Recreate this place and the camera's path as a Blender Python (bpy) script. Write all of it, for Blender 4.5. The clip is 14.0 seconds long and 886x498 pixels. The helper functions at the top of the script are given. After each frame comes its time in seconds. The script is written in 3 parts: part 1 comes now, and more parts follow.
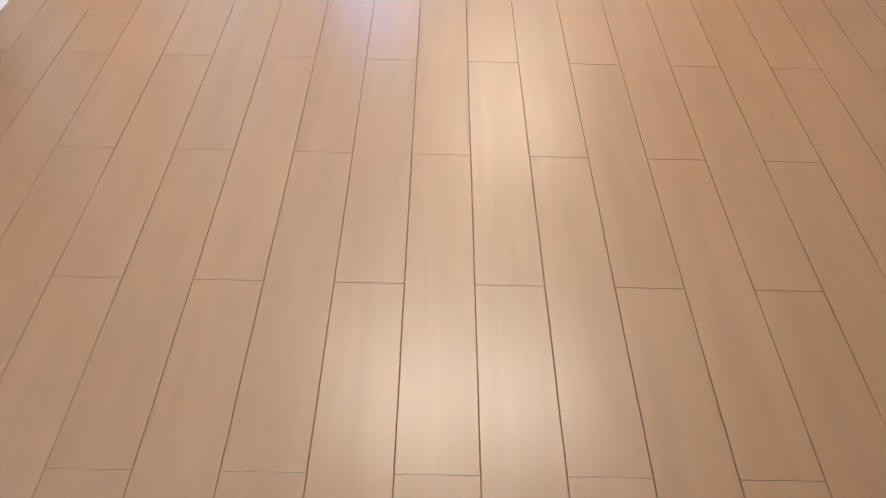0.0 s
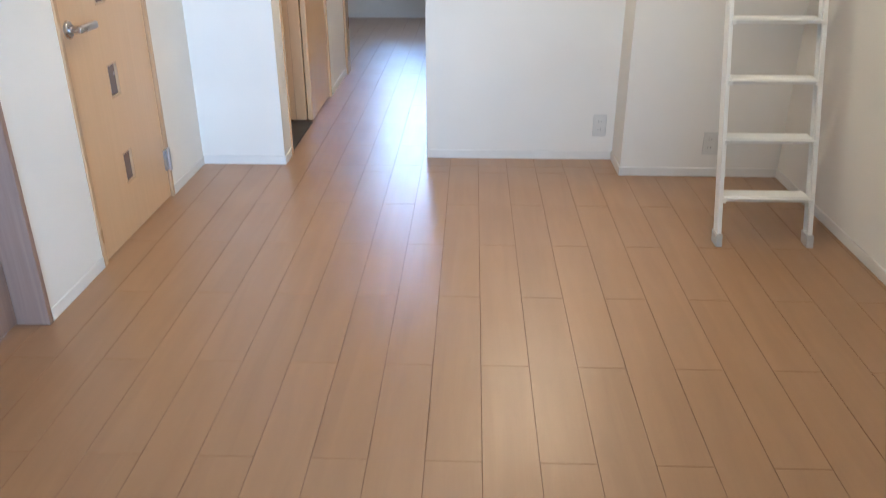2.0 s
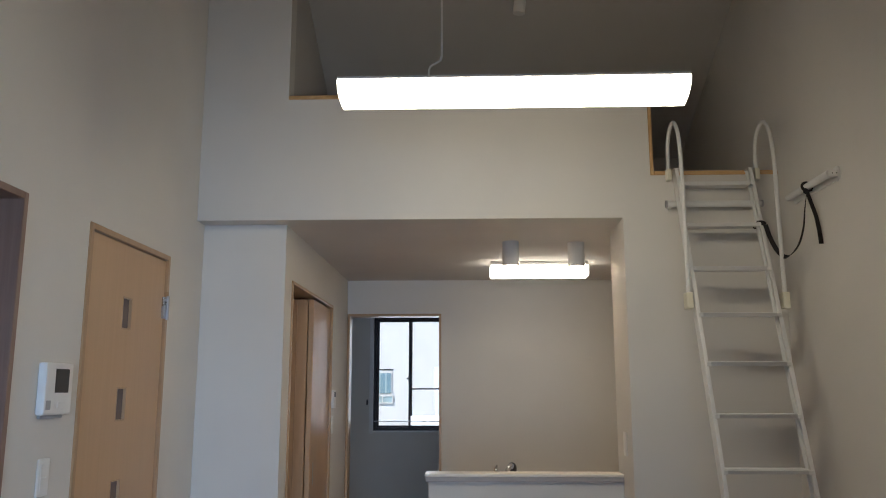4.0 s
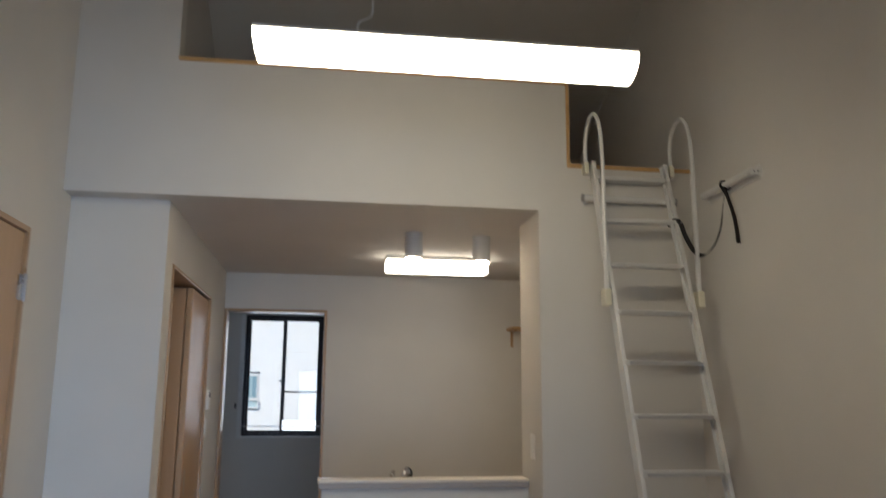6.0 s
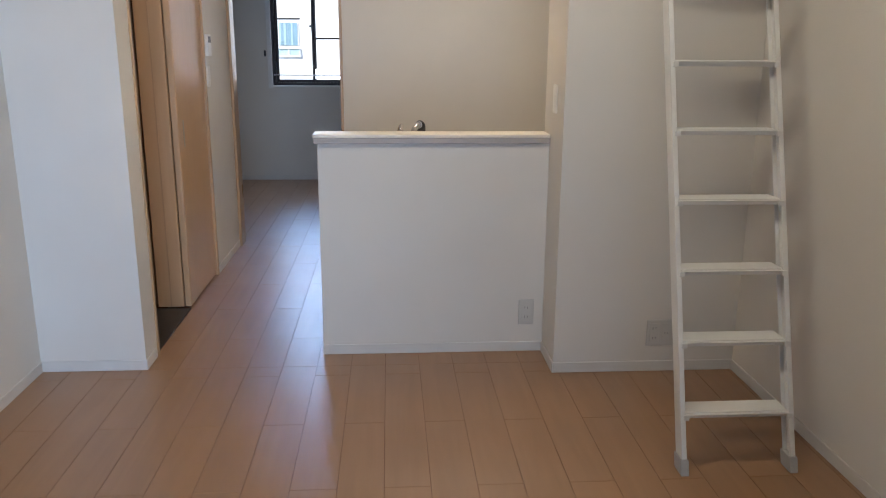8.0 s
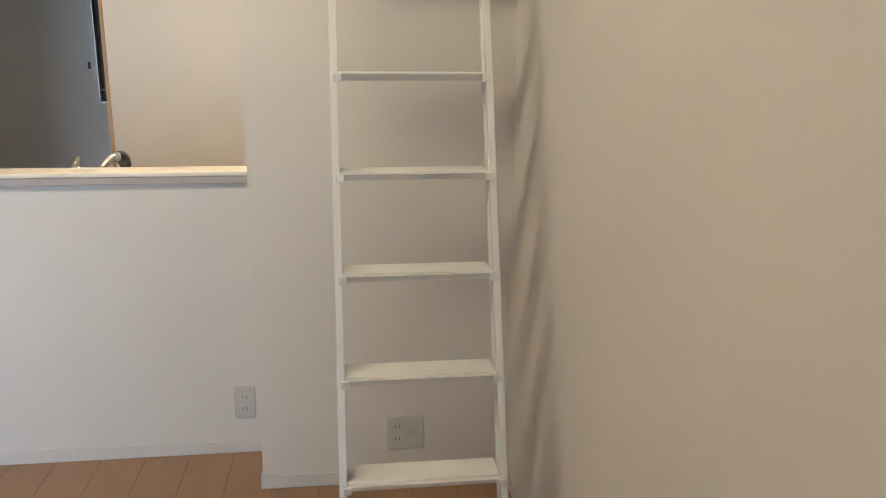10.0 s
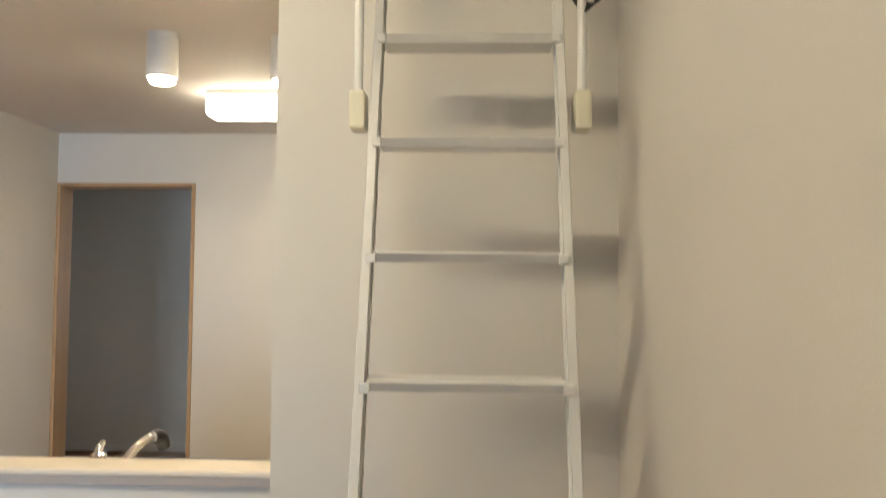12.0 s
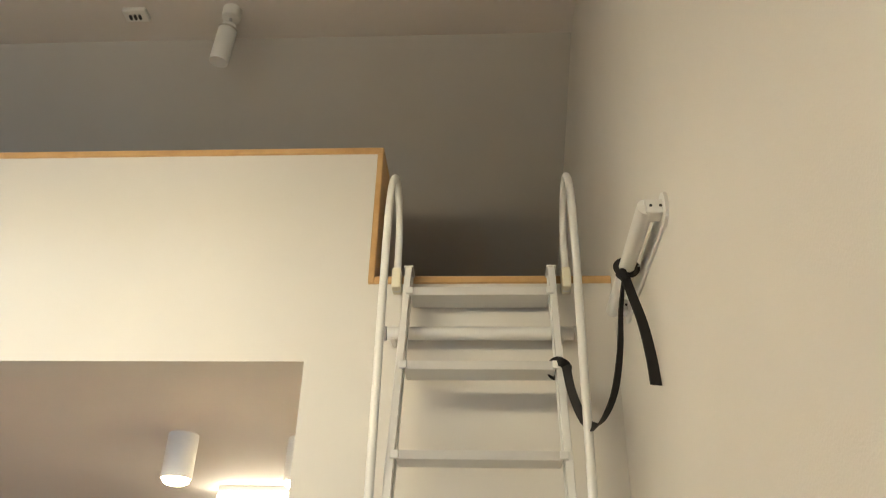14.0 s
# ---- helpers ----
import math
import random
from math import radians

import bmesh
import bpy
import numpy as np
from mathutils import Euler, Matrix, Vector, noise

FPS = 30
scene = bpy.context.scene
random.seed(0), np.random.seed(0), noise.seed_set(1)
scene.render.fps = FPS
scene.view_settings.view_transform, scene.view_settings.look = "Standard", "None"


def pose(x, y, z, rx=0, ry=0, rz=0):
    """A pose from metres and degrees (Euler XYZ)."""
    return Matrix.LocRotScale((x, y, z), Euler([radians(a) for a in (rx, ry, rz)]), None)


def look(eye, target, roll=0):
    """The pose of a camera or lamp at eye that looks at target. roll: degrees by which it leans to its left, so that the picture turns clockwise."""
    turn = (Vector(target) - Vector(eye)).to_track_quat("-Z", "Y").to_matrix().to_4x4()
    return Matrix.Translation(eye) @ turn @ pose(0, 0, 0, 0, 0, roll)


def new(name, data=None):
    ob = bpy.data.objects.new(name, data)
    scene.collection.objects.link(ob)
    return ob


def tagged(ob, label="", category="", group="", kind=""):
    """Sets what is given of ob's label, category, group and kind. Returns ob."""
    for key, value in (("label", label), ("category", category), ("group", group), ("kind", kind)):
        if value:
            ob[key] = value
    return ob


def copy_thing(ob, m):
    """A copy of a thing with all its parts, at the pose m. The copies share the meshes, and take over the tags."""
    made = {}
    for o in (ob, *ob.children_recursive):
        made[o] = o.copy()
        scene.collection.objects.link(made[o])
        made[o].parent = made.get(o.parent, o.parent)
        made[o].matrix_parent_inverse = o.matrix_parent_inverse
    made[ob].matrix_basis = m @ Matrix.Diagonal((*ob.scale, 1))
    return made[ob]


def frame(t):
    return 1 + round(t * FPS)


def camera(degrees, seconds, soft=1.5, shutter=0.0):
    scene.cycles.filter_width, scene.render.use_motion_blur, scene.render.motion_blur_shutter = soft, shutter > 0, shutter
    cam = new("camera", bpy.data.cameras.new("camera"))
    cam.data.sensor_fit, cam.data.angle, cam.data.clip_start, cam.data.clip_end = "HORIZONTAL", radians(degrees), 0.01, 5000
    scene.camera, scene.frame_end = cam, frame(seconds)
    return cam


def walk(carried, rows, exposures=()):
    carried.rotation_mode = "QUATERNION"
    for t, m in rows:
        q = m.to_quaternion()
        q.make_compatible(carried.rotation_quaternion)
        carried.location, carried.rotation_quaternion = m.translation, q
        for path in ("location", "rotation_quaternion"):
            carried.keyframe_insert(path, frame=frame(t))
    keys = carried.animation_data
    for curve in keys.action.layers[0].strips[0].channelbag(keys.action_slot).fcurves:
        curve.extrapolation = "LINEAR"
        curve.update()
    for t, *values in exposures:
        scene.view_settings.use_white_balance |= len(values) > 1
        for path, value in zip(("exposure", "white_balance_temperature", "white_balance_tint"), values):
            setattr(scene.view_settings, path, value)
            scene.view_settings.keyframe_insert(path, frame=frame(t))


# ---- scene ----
cam = camera(58.8, 14.0, soft=1.0, shutter=0.32)
PATH = [
    (0, (0.195, -3.867, 1.242), (0.218, -2.44, -0.159), 1.8),
    (0.5, (0.187, -3.886, 1.321), (0.201, -2.465, -0.087), 1.3),
    (1, (0.199, -3.901, 1.37), (0.185, -2.381, 0.07), 0.9),
    (1.5, (0.21, -3.876, 1.39), (0.17, -2.196, 0.305), 0.2),
    (2, (0.243, -3.896, 1.383), (0.176, -2.085, 0.537), -0.1),
    (2.5, (0.234, -3.918, 1.424), (0.162, -2.016, 0.807), -0.1),
    (3, (0.189, -3.956, 1.451), (0.128, -1.966, 1.267), 0.2),
    (3.3, (0.232, -3.988, 1.414), (0.158, -1.992, 1.518), 0.1),
    (3.5, (0.234, -4.006, 1.434), (0.161, -2.021, 1.663), 0.3),
    (3.6, (0.232, -4.007, 1.445), (0.16, -2.029, 1.729), 0.2),
    (5.8, (0.005, -3.709, 1.416), (0.209, -1.767, 1.85), 0.5),
    (6, (0.0, -3.672, 1.403), (0.286, -1.728, 1.774), 0.4),
    (6.5, (0.023, -3.591, 1.36), (0.431, -1.634, 1.42), 0.3),
    (7, (0.11, -3.583, 1.347), (0.391, -1.628, 1.031), 0.3),
    (7.5, (0.213, -3.474, 1.367), (0.345, -1.535, 0.893), 0.3),
    (8, (0.313, -3.164, 1.38), (0.446, -1.231, 0.881), 0.4),
    (8.5, (0.455, -3.001, 1.38), (0.722, -1.077, 0.902), 0.3),
    (8.7, (0.582, -2.942, 1.362), (0.93, -1.03, 0.892), 0.4),
    (10.8, (1.462, -2.009, 1.401), (1.547, -0.065, 0.938), 0.2),
    (11, (1.459, -1.933, 1.431), (1.498, 0.018, 0.992), 0.2),
    (11.5, (1.461, -1.826, 1.459), (1.43, 0.162, 1.245), 0.4),
    (12, (1.472, -1.835, 1.505), (1.408, 0.161, 1.599), 0.5),
    (12.5, (1.476, -1.853, 1.531), (1.378, 0.095, 1.972), 1.0),
    (13, (1.473, -1.873, 1.547), (1.371, -0.002, 2.246), 1.1),
    (13.5, (1.479, -1.913, 1.565), (1.373, -0.11, 2.425), 1.1),
    (14, (1.489, -1.887, 1.569), (1.378, -0.155, 2.561), 1.5),
]
EXPOSURES = [(0.0, 2.2, 5750, 6), (0.5, 2.19, 5750, 6), (1.0, 2.05, 5800, 6), (1.5, 1.55, 5850, 5), (2.0, 1.5, 5850, 5),
             (2.5, 1.21, 5850, 5), (3.0, 0.62, 5800, 4), (3.3, 0.25, 5950, 6), (3.6, -0.04, 6000, 7), (6.0, -0.17, 6150, 7),
             (7.0, 0.07, 5850, 9), (7.5, 0.36, 5900, 9), (8.5, 0.8, 6350, 9), (11.0, 1.09, 6650, 5), (12.5, 1.02, 6750, 4),
             (13.0, 0.92, 6750, 4), (13.5, 1.0, 6750, 3), (14.0, 1.2, 6750, 3)]
walk(cam, [(t, look(eye, target, roll)) for t, eye, target, roll in PATH], EXPOSURES)

# ---- world, sun and large lights ----
world = bpy.data.worlds.new("world")
scene.world = world
world.use_nodes = True
wn = world.node_tree
sky = wn.nodes.new("ShaderNodeTexSky")
sky.sky_type, sky.sun_disc = "NISHITA", False
sky.sun_elevation, sky.sun_rotation = radians(45.7), radians(219.8)
wn.links.new(sky.outputs[0], wn.nodes["Background"].inputs[0])
wn.nodes["Background"].inputs[1].default_value = 0.11

sun = new("sun", bpy.data.lights.new("sun", "SUN"))
sun.data.energy, sun.data.angle, sun.data.color = 5.0, radians(0.5), (1.0, 0.94, 0.86)
sun.matrix_world = look((-5.0, -6.0, 8.0), (0, 0, 0))

# daylight in the balcony window behind the walk
day = new("balcony_daylight", bpy.data.lights.new("balcony_daylight", "AREA"))
day.data.shape, day.data.size, day.data.size_y = "RECTANGLE", 1.66, 1.96
day.data.energy, day.data.color, day.data.spread = 10.5, (0.50, 0.69, 1.0), radians(62)
day.matrix_world = look((0.2, -4.96, 1.05), (-1.2, 0.0, 0.85))

# daylight in the washroom window
north = new("washroom_daylight", bpy.data.lights.new("washroom_daylight", "AREA"))
north.data.shape, north.data.size, north.data.size_y = "RECTANGLE", 0.76, 1.18
north.data.energy, north.data.color = 5.0, (0.86, 0.91, 1.0)
north.matrix_world = look((-0.451, 5.235, 1.63), (-0.451, 0.0, 1.2))

# ---- plan, in metres: x across, y along the walk, z up ----
LEFT, RIGHT = -1.203, 1.82          # side walls of the living room
CORR = -0.757                       # corridor's left wall
BACK, KIT, FAR = -4.95, 2.34, 5.2   # balcony wall, kitchen's back wall, washroom's window wall
SOFFIT, RIDGE = 2.317, 3.81
PARAPET, NOTCH, NOTCH_X = 3.0, 2.563, 1.166
COUNTER_Y = 0.262
PILLAR = 1.016
LW, LL, LX, LY = 0.1515, 0.909, 0.133, -2.71   # floor strips


# ---- materials ----
def material(name, color, rough=0.5, metal=0.0, spec=0.5, coat=0.0):
    m = bpy.data.materials.new(name)
    m.use_nodes = True
    b = m.node_tree.nodes["Principled BSDF"]
    b.inputs["Base Color"].default_value = (*color, 1)
    b.inputs["Roughness"].default_value = rough
    b.inputs["Metallic"].default_value = metal
    b.inputs["Specular IOR Level"].default_value = spec
    b.inputs["Coat Weight"].default_value = coat
    return m


def node(m, kind, **inputs):
    n = m.node_tree.nodes.new(kind)
    for key, value in inputs.items():
        n.inputs[key.replace("_", " ")].default_value = value
    return n


def link(m, a, b):
    m.node_tree.links.new(a, b)


def coords(m, scale=(1, 1, 1)):
    c = m.node_tree.nodes.new("ShaderNodeTexCoord")
    s = node(m, "ShaderNodeMapping", Scale=scale)
    link(m, c.outputs["Object"], s.inputs["Vector"])
    return s.outputs[0]


def ramp(m, value, low, high, a=0.3, b=0.7):
    r = m.node_tree.nodes.new("ShaderNodeValToRGB")
    r.color_ramp.elements[0].position, r.color_ramp.elements[1].position = a, b
    r.color_ramp.elements[0].color, r.color_ramp.elements[1].color = (*low, 1), (*high, 1)
    link(m, value, r.inputs[0])
    return r.outputs[0]


def bump(m, height, strength, distance=0.002):
    b = node(m, "ShaderNodeBump", Strength=strength, Distance=distance)
    link(m, height, b.inputs["Height"])
    link(m, b.outputs[0], m.node_tree.nodes["Principled BSDF"].inputs["Normal"])


def wallpaper(name, color, fine=260.0):
    """Embossed vinyl paper: a fine woven relief, and a faint uneven tone."""
    m = material(name, color, 0.72, spec=0.3)
    b = m.node_tree.nodes["Principled BSDF"]
    at = coords(m)
    broad = node(m, "ShaderNodeTexNoise", Scale=1.7, Detail=3.0)
    link(m, at, broad.inputs["Vector"])
    tone = ramp(m, broad.outputs["Fac"], [c * 0.95 for c in color], [min(1, c * 1.02) for c in color])
    link(m, tone, b.inputs["Base Color"])
    grain = node(m, "ShaderNodeTexNoise", Scale=fine, Detail=3.0, Roughness=0.6)
    link(m, at, grain.inputs["Vector"])
    bump(m, grain.outputs["Fac"], 0.35, 0.0012)
    return m


def wood(name, dark, light, rough, stretch=(22, 1.2, 22), random_tone=0.0, coat=0.0, relief=0.12):
    """Printed wood sheet: long grain with fine pores, and a tone of its own for each piece."""
    m = material(name, light, rough, coat=coat)
    b = m.node_tree.nodes["Principled BSDF"]
    info = m.node_tree.nodes.new("ShaderNodeObjectInfo")
    at = coords(m, stretch)
    shift = m.node_tree.nodes.new("ShaderNodeVectorMath")
    shift.operation = "MULTIPLY_ADD"
    link(m, info.outputs["Random"], shift.inputs[0])
    shift.inputs[1].default_value = (37, 91, 53)
    link(m, at, shift.inputs[2])
    grain = node(m, "ShaderNodeTexNoise", Scale=1.0, Detail=6.0, Roughness=0.62, Distortion=0.6)
    link(m, shift.outputs[0], grain.inputs["Vector"])
    col = ramp(m, grain.outputs["Fac"], dark, light, 0.32, 0.66)
    if random_tone:
        hue = node(m, "ShaderNodeHueSaturation")
        span = m.node_tree.nodes.new("ShaderNodeMapRange")
        link(m, info.outputs["Random"], span.inputs["Value"])
        span.inputs["To Min"].default_value, span.inputs["To Max"].default_value = 1 - random_tone, 1 + random_tone
        link(m, span.outputs[0], hue.inputs["Value"])
        link(m, col, hue.inputs["Color"])
        col = hue.outputs[0]
    link(m, col, b.inputs["Base Color"])
    worn = node(m, "ShaderNodeTexNoise", Scale=3.0, Detail=3.0)
    link(m, coords(m), worn.inputs["Vector"])
    gloss = m.node_tree.nodes.new("ShaderNodeMapRange")
    link(m, worn.outputs["Fac"], gloss.inputs["Value"])
    gloss.inputs["To Min"].default_value, gloss.inputs["To Max"].default_value = rough * 0.72, rough * 1.35
    link(m, gloss.outputs[0], b.inputs["Roughness"])
    bump(m, grain.outputs["Fac"], relief, 0.0008)
    return m


def painted(name, color, rough=0.4, metal=0.0, wear=0.06, scale=9.0):
    """Paint, enamel or plastic with faint smudges in tone and gloss."""
    m = material(name, color, rough, metal)
    b = m.node_tree.nodes["Principled BSDF"]
    n = node(m, "ShaderNodeTexNoise", Scale=scale, Detail=4.0)
    link(m, coords(m), n.inputs["Vector"])
    link(m, ramp(m, n.outputs["Fac"], [c * (1 - wear) for c in color], color), b.inputs["Base Color"])
    g = m.node_tree.nodes.new("ShaderNodeMapRange")
    link(m, n.outputs["Fac"], g.inputs["Value"])
    g.inputs["To Min"].default_value, g.inputs["To Max"].default_value = rough * 0.85, rough * 1.2
    link(m, g.outputs[0], b.inputs["Roughness"])
    return m


def glowing(name, color, strength):
    m = material(name, (0.9, 0.9, 0.9), 0.4)
    b = m.node_tree.nodes["Principled BSDF"]
    b.inputs["Emission Color"].default_value = (*color, 1)
    b.inputs["Emission Strength"].default_value = strength
    return m


PAPER = wallpaper("white_wallpaper", (0.69, 0.665, 0.62))
PAPER_CEIL = wallpaper("ceiling_paper", (0.70, 0.66, 0.62), 180.0)
# the white wallpaper again, the loft's shade put into a darker colour
PAPER_LOFT_SHADED = wallpaper("loft_paper_shaded", (0.55, 0.53, 0.50), 180.0)
PLANK = wood("floor_sheet", (0.283, 0.150, 0.069), (0.325, 0.177, 0.084), 0.42, (16, 1.3, 16), 0.035, 0.75, 0.05)
PLANK.node_tree.nodes["Principled BSDF"].inputs["Coat Roughness"].default_value = 0.31
UNDER = material("floor_joint", (0.17, 0.072, 0.030), 0.85)
DOOR = wood("maple_sheet", (0.505, 0.328, 0.183), (0.535, 0.350, 0.199), 0.33, (30, 30, 1.4), 0.03)
DOOR_EDGE = wood("maple_edge", (0.40, 0.255, 0.14), (0.46, 0.30, 0.17), 0.30, (30, 30, 1.4))
TRIM = wood("oak_trim", (0.50, 0.30, 0.12), (0.60, 0.385, 0.18), 0.42, (14, 14, 14))
SKIRT = painted("skirting_sheet", (0.66, 0.64, 0.61), 0.45)
ENAMEL = painted("white_enamel", (0.74, 0.74, 0.72), 0.32)
CREAM = painted("cream_plastic", (0.76, 0.73, 0.58), 0.42)
PLASTIC = painted("white_plastic", (0.84, 0.83, 0.80), 0.38)
SOCKET = painted("socket_plastic", (0.58, 0.57, 0.54), 0.42)
GREY_PLASTIC = painted("grey_plastic", (0.42, 0.42, 0.42), 0.5)
DARK = painted("black_plastic", (0.025, 0.025, 0.028), 0.35)
WEB = painted("black_webbing", (0.018, 0.017, 0.018), 0.85, wear=0.4, scale=160.0)
STEEL = painted("brushed_steel", (0.50, 0.50, 0.51), 0.28, 1.0)
CHROME = painted("chrome", (0.82, 0.82, 0.83), 0.08, 1.0)
BRONZE = painted("bronze_aluminium", (0.035, 0.030, 0.030), 0.38, 0.6)
RESIN = painted("white_worktop_resin", (0.78, 0.72, 0.62), 0.36, wear=0.03)
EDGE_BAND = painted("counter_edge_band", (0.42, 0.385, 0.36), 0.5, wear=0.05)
GLASS = material("window_glass", (1, 1, 1), 0.02)
GLASS.node_tree.nodes["Principled BSDF"].inputs["Transmission Weight"].default_value = 1.0
GLASS.node_tree.nodes["Principled BSDF"].inputs["IOR"].default_value = 1.45
FROST = painted("smoked_frosted_glass", (0.15, 0.105, 0.09), 0.25)
LAMP = glowing("lamp_diffuser", (1.0, 0.85, 0.64), 19.0)
KLAMP = glowing("kitchen_diffuser", (1.0, 0.88, 0.71), 5.8)
WARM = glowing("warm_bulb", (1.0, 0.75, 0.49), 135.0)
PLASTER = painted("outside_plaster", (0.82, 0.82, 0.81), 0.8, wear=0.05, scale=3.0)
SHADE_GLASS = painted("far_glass", (0.24, 0.37, 0.44), 0.15)
CURTAIN_AND_SHADE = painted("far_curtain_and_shade", (0.42, 0.55, 0.58), 0.8)
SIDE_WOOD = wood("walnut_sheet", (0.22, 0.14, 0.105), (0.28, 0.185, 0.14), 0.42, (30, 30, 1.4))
HAZE = glowing("bright_sky", (0.19, 0.47, 1.0), 8.5)
EARTH = painted("outside_ground", (0.30, 0.29, 0.27), 0.9, wear=0.3, scale=0.7)


# ---- mesh helpers ----
def finish(name, bm, mat, parent=None, label="", smooth=False):
    me = bpy.data.meshes.new(name)
    bmesh.ops.recalc_face_normals(bm, faces=bm.faces)
    bm.to_mesh(me)
    bm.free()
    for m in mat if isinstance(mat, (list, tuple)) else (mat,):
        me.materials.append(m)
    if smooth:
        for p in me.polygons:
            p.use_smooth = True
        me.set_sharp_from_angle(angle=radians(35))
    ob = new(name, me)
    if parent:
        ob.parent = parent
        ob.matrix_parent_inverse = parent.matrix_basis.inverted()
    if label:
        ob["label"] = label
    return ob


def part(name, bm, mat, parent, label="", smooth=False):
    return finish(name, bm, mat, parent, label, smooth)


def empty(name, at, label, category, group="", kind=""):
    e = new(name)
    e.empty_display_size = 0.1
    e.matrix_basis = Matrix.Translation(at)
    return tagged(e, label, category, group, kind)


def add_box(bm, lo, hi, bevel=0.0, m=None, seg=1):
    """A box between two corners with its edges eased."""
    made = bmesh.ops.create_cube(bm, size=1.0)["verts"]
    lo, hi = Vector(lo), Vector(hi)
    for v in made:
        v.co = Vector([(lo[i] + hi[i]) / 2 + v.co[i] * (hi[i] - lo[i]) for i in range(3)])
    if bevel:
        edges = {e for v in made for e in v.link_edges}
        made = bmesh.ops.bevel(bm, geom=list(edges), offset=bevel, segments=seg, affect="EDGES", profile=0.6)["verts"]
    if m:
        bmesh.ops.transform(bm, matrix=m, verts=list(made))
    return made


def box(lo, hi, bevel=0.0, m=None, seg=1):
    bm = bmesh.new()
    add_box(bm, lo, hi, bevel, m, seg)
    return bm


def boxes(*spans, bevel=0.0):
    bm = bmesh.new()
    for lo, hi in spans:
        add_box(bm, lo, hi, bevel)
    return bm


def add_tube(bm, points, radius, sides=14, caps=True):
    """A round tube along a line of points."""
    pts = [Vector(p) for p in points]
    rings, side = [], None
    for i, p in enumerate(pts):
        ahead = (pts[min(i + 1, len(pts) - 1)] - pts[max(i - 1, 0)]).normalized()
        if side is None:
            side = ahead.orthogonal().normalized()
        side = (side - ahead * side.dot(ahead)).normalized()
        up = ahead.cross(side)
        r = radius[i] if isinstance(radius, (list, tuple)) else radius
        rings.append([bm.verts.new(p + r * (side * math.cos(a) + up * math.sin(a))) for a in (2 * math.pi * k / sides for k in range(sides))])
    for a, b in zip(rings, rings[1:]):
        for k in range(sides):
            bm.faces.new((a[k], a[(k + 1) % sides], b[(k + 1) % sides], b[k]))
    if caps:
        bm.faces.new(rings[0][::-1])
        bm.faces.new(rings[-1])
    return bm


def tube(points, radius, sides=14):
    return add_tube(bmesh.new(), points, radius, sides)


def spline(points, n=8):
    """A smooth line through the points."""
    p = [Vector(q) for q in points]
    p = [2 * p[0] - p[1]] + p + [2 * p[-1] - p[-2]]
    out = []
    for i in range(1, len(p) - 2):
        for k in range(n):
            t = k / n
            out.append(0.5 * ((2 * p[i]) + (p[i + 1] - p[i - 1]) * t + (2 * p[i - 1] - 5 * p[i] + 4 * p[i + 1] - p[i + 2]) * t * t + (3 * p[i] - p[i - 1] - 3 * p[i + 1] + p[i + 2]) * t ** 3))
    return out + [p[-2]]


def ribbon(points, width, thick, facing, n=8, twist=0.0):
    """A flat strap along a smooth line, its broad side towards facing, turning by twist degrees on the way."""
    pts = spline(points, n)
    bm, rings = bmesh.new(), []
    for i, p in enumerate(pts):
        ahead = (pts[min(i + 1, len(pts) - 1)] - pts[max(i - 1, 0)]).normalized()
        face = Vector(facing)
        face = (face - ahead * face.dot(ahead)).normalized()
        face = Matrix.Rotation(radians(twist * i / (len(pts) - 1)), 3, ahead) @ face
        side = ahead.cross(face) * width / 2
        f = face * thick / 2
        rings.append([bm.verts.new(p + q) for q in (side + f, f - side, -side - f, side - f)])
    for a, b in zip(rings, rings[1:]):
        for k in range(4):
            bm.faces.new((a[k], a[(k + 1) % 4], b[(k + 1) % 4], b[k]))
    bm.faces.new(rings[0][::-1])
    bm.faces.new(rings[-1])
    return bm


def disc(at, axis, radius, depth, sides=28, bevel=0.0):
    """A short cylinder from at along axis."""
    a, n = Vector(at), Vector(axis).normalized()
    if bevel:
        return tube([a, a + n * (depth - bevel), a + n * depth], [radius, radius, radius - bevel], sides)
    return tube([a, a + n * depth], radius, sides)


def structure(name, bm, mat, label):
    return tagged(finish(name, bm, mat), label, kind="structure")


# ---- structure ----
def y_wall(name, y0, y1, x0, x1, z0, z1, mat, label, holes=()):
    """A wall along x between y0 and y1, with openings (x0, x1, z0, z1) from left to right."""
    spans, x = [], x0
    for hx0, hx1, hz0, hz1 in holes:
        if hx0 > x:
            spans.append(((x, y0, z0), (hx0, y1, z1)))
        if hz0 > z0:
            spans.append(((hx0, y0, z0), (hx1, y1, hz0)))
        if hz1 < z1:
            spans.append(((hx0, y0, hz1), (hx1, y1, z1)))
        x = hx1
    if x < x1:
        spans.append(((x, y0, z0), (x1, y1, z1)))
    return structure(name, boxes(*spans), mat, label)


def x_wall(name, x0, x1, y0, y1, z0, z1, mat, label, holes=()):
    spans, y = [], y0
    for hy0, hy1, hz0, hz1 in holes:
        if hy0 > y:
            spans.append(((x0, y, z0), (x1, hy0, z1)))
        if hz0 > z0:
            spans.append(((x0, hy0, z0), (x1, hy1, hz0)))
        if hz1 < z1:
            spans.append(((x0, hy0, hz1), (x1, hy1, z1)))
        y = hy1
    if y < y1:
        spans.append(((x0, y, z0), (x1, y1, z1)))
    return structure(name, boxes(*spans), mat, label)


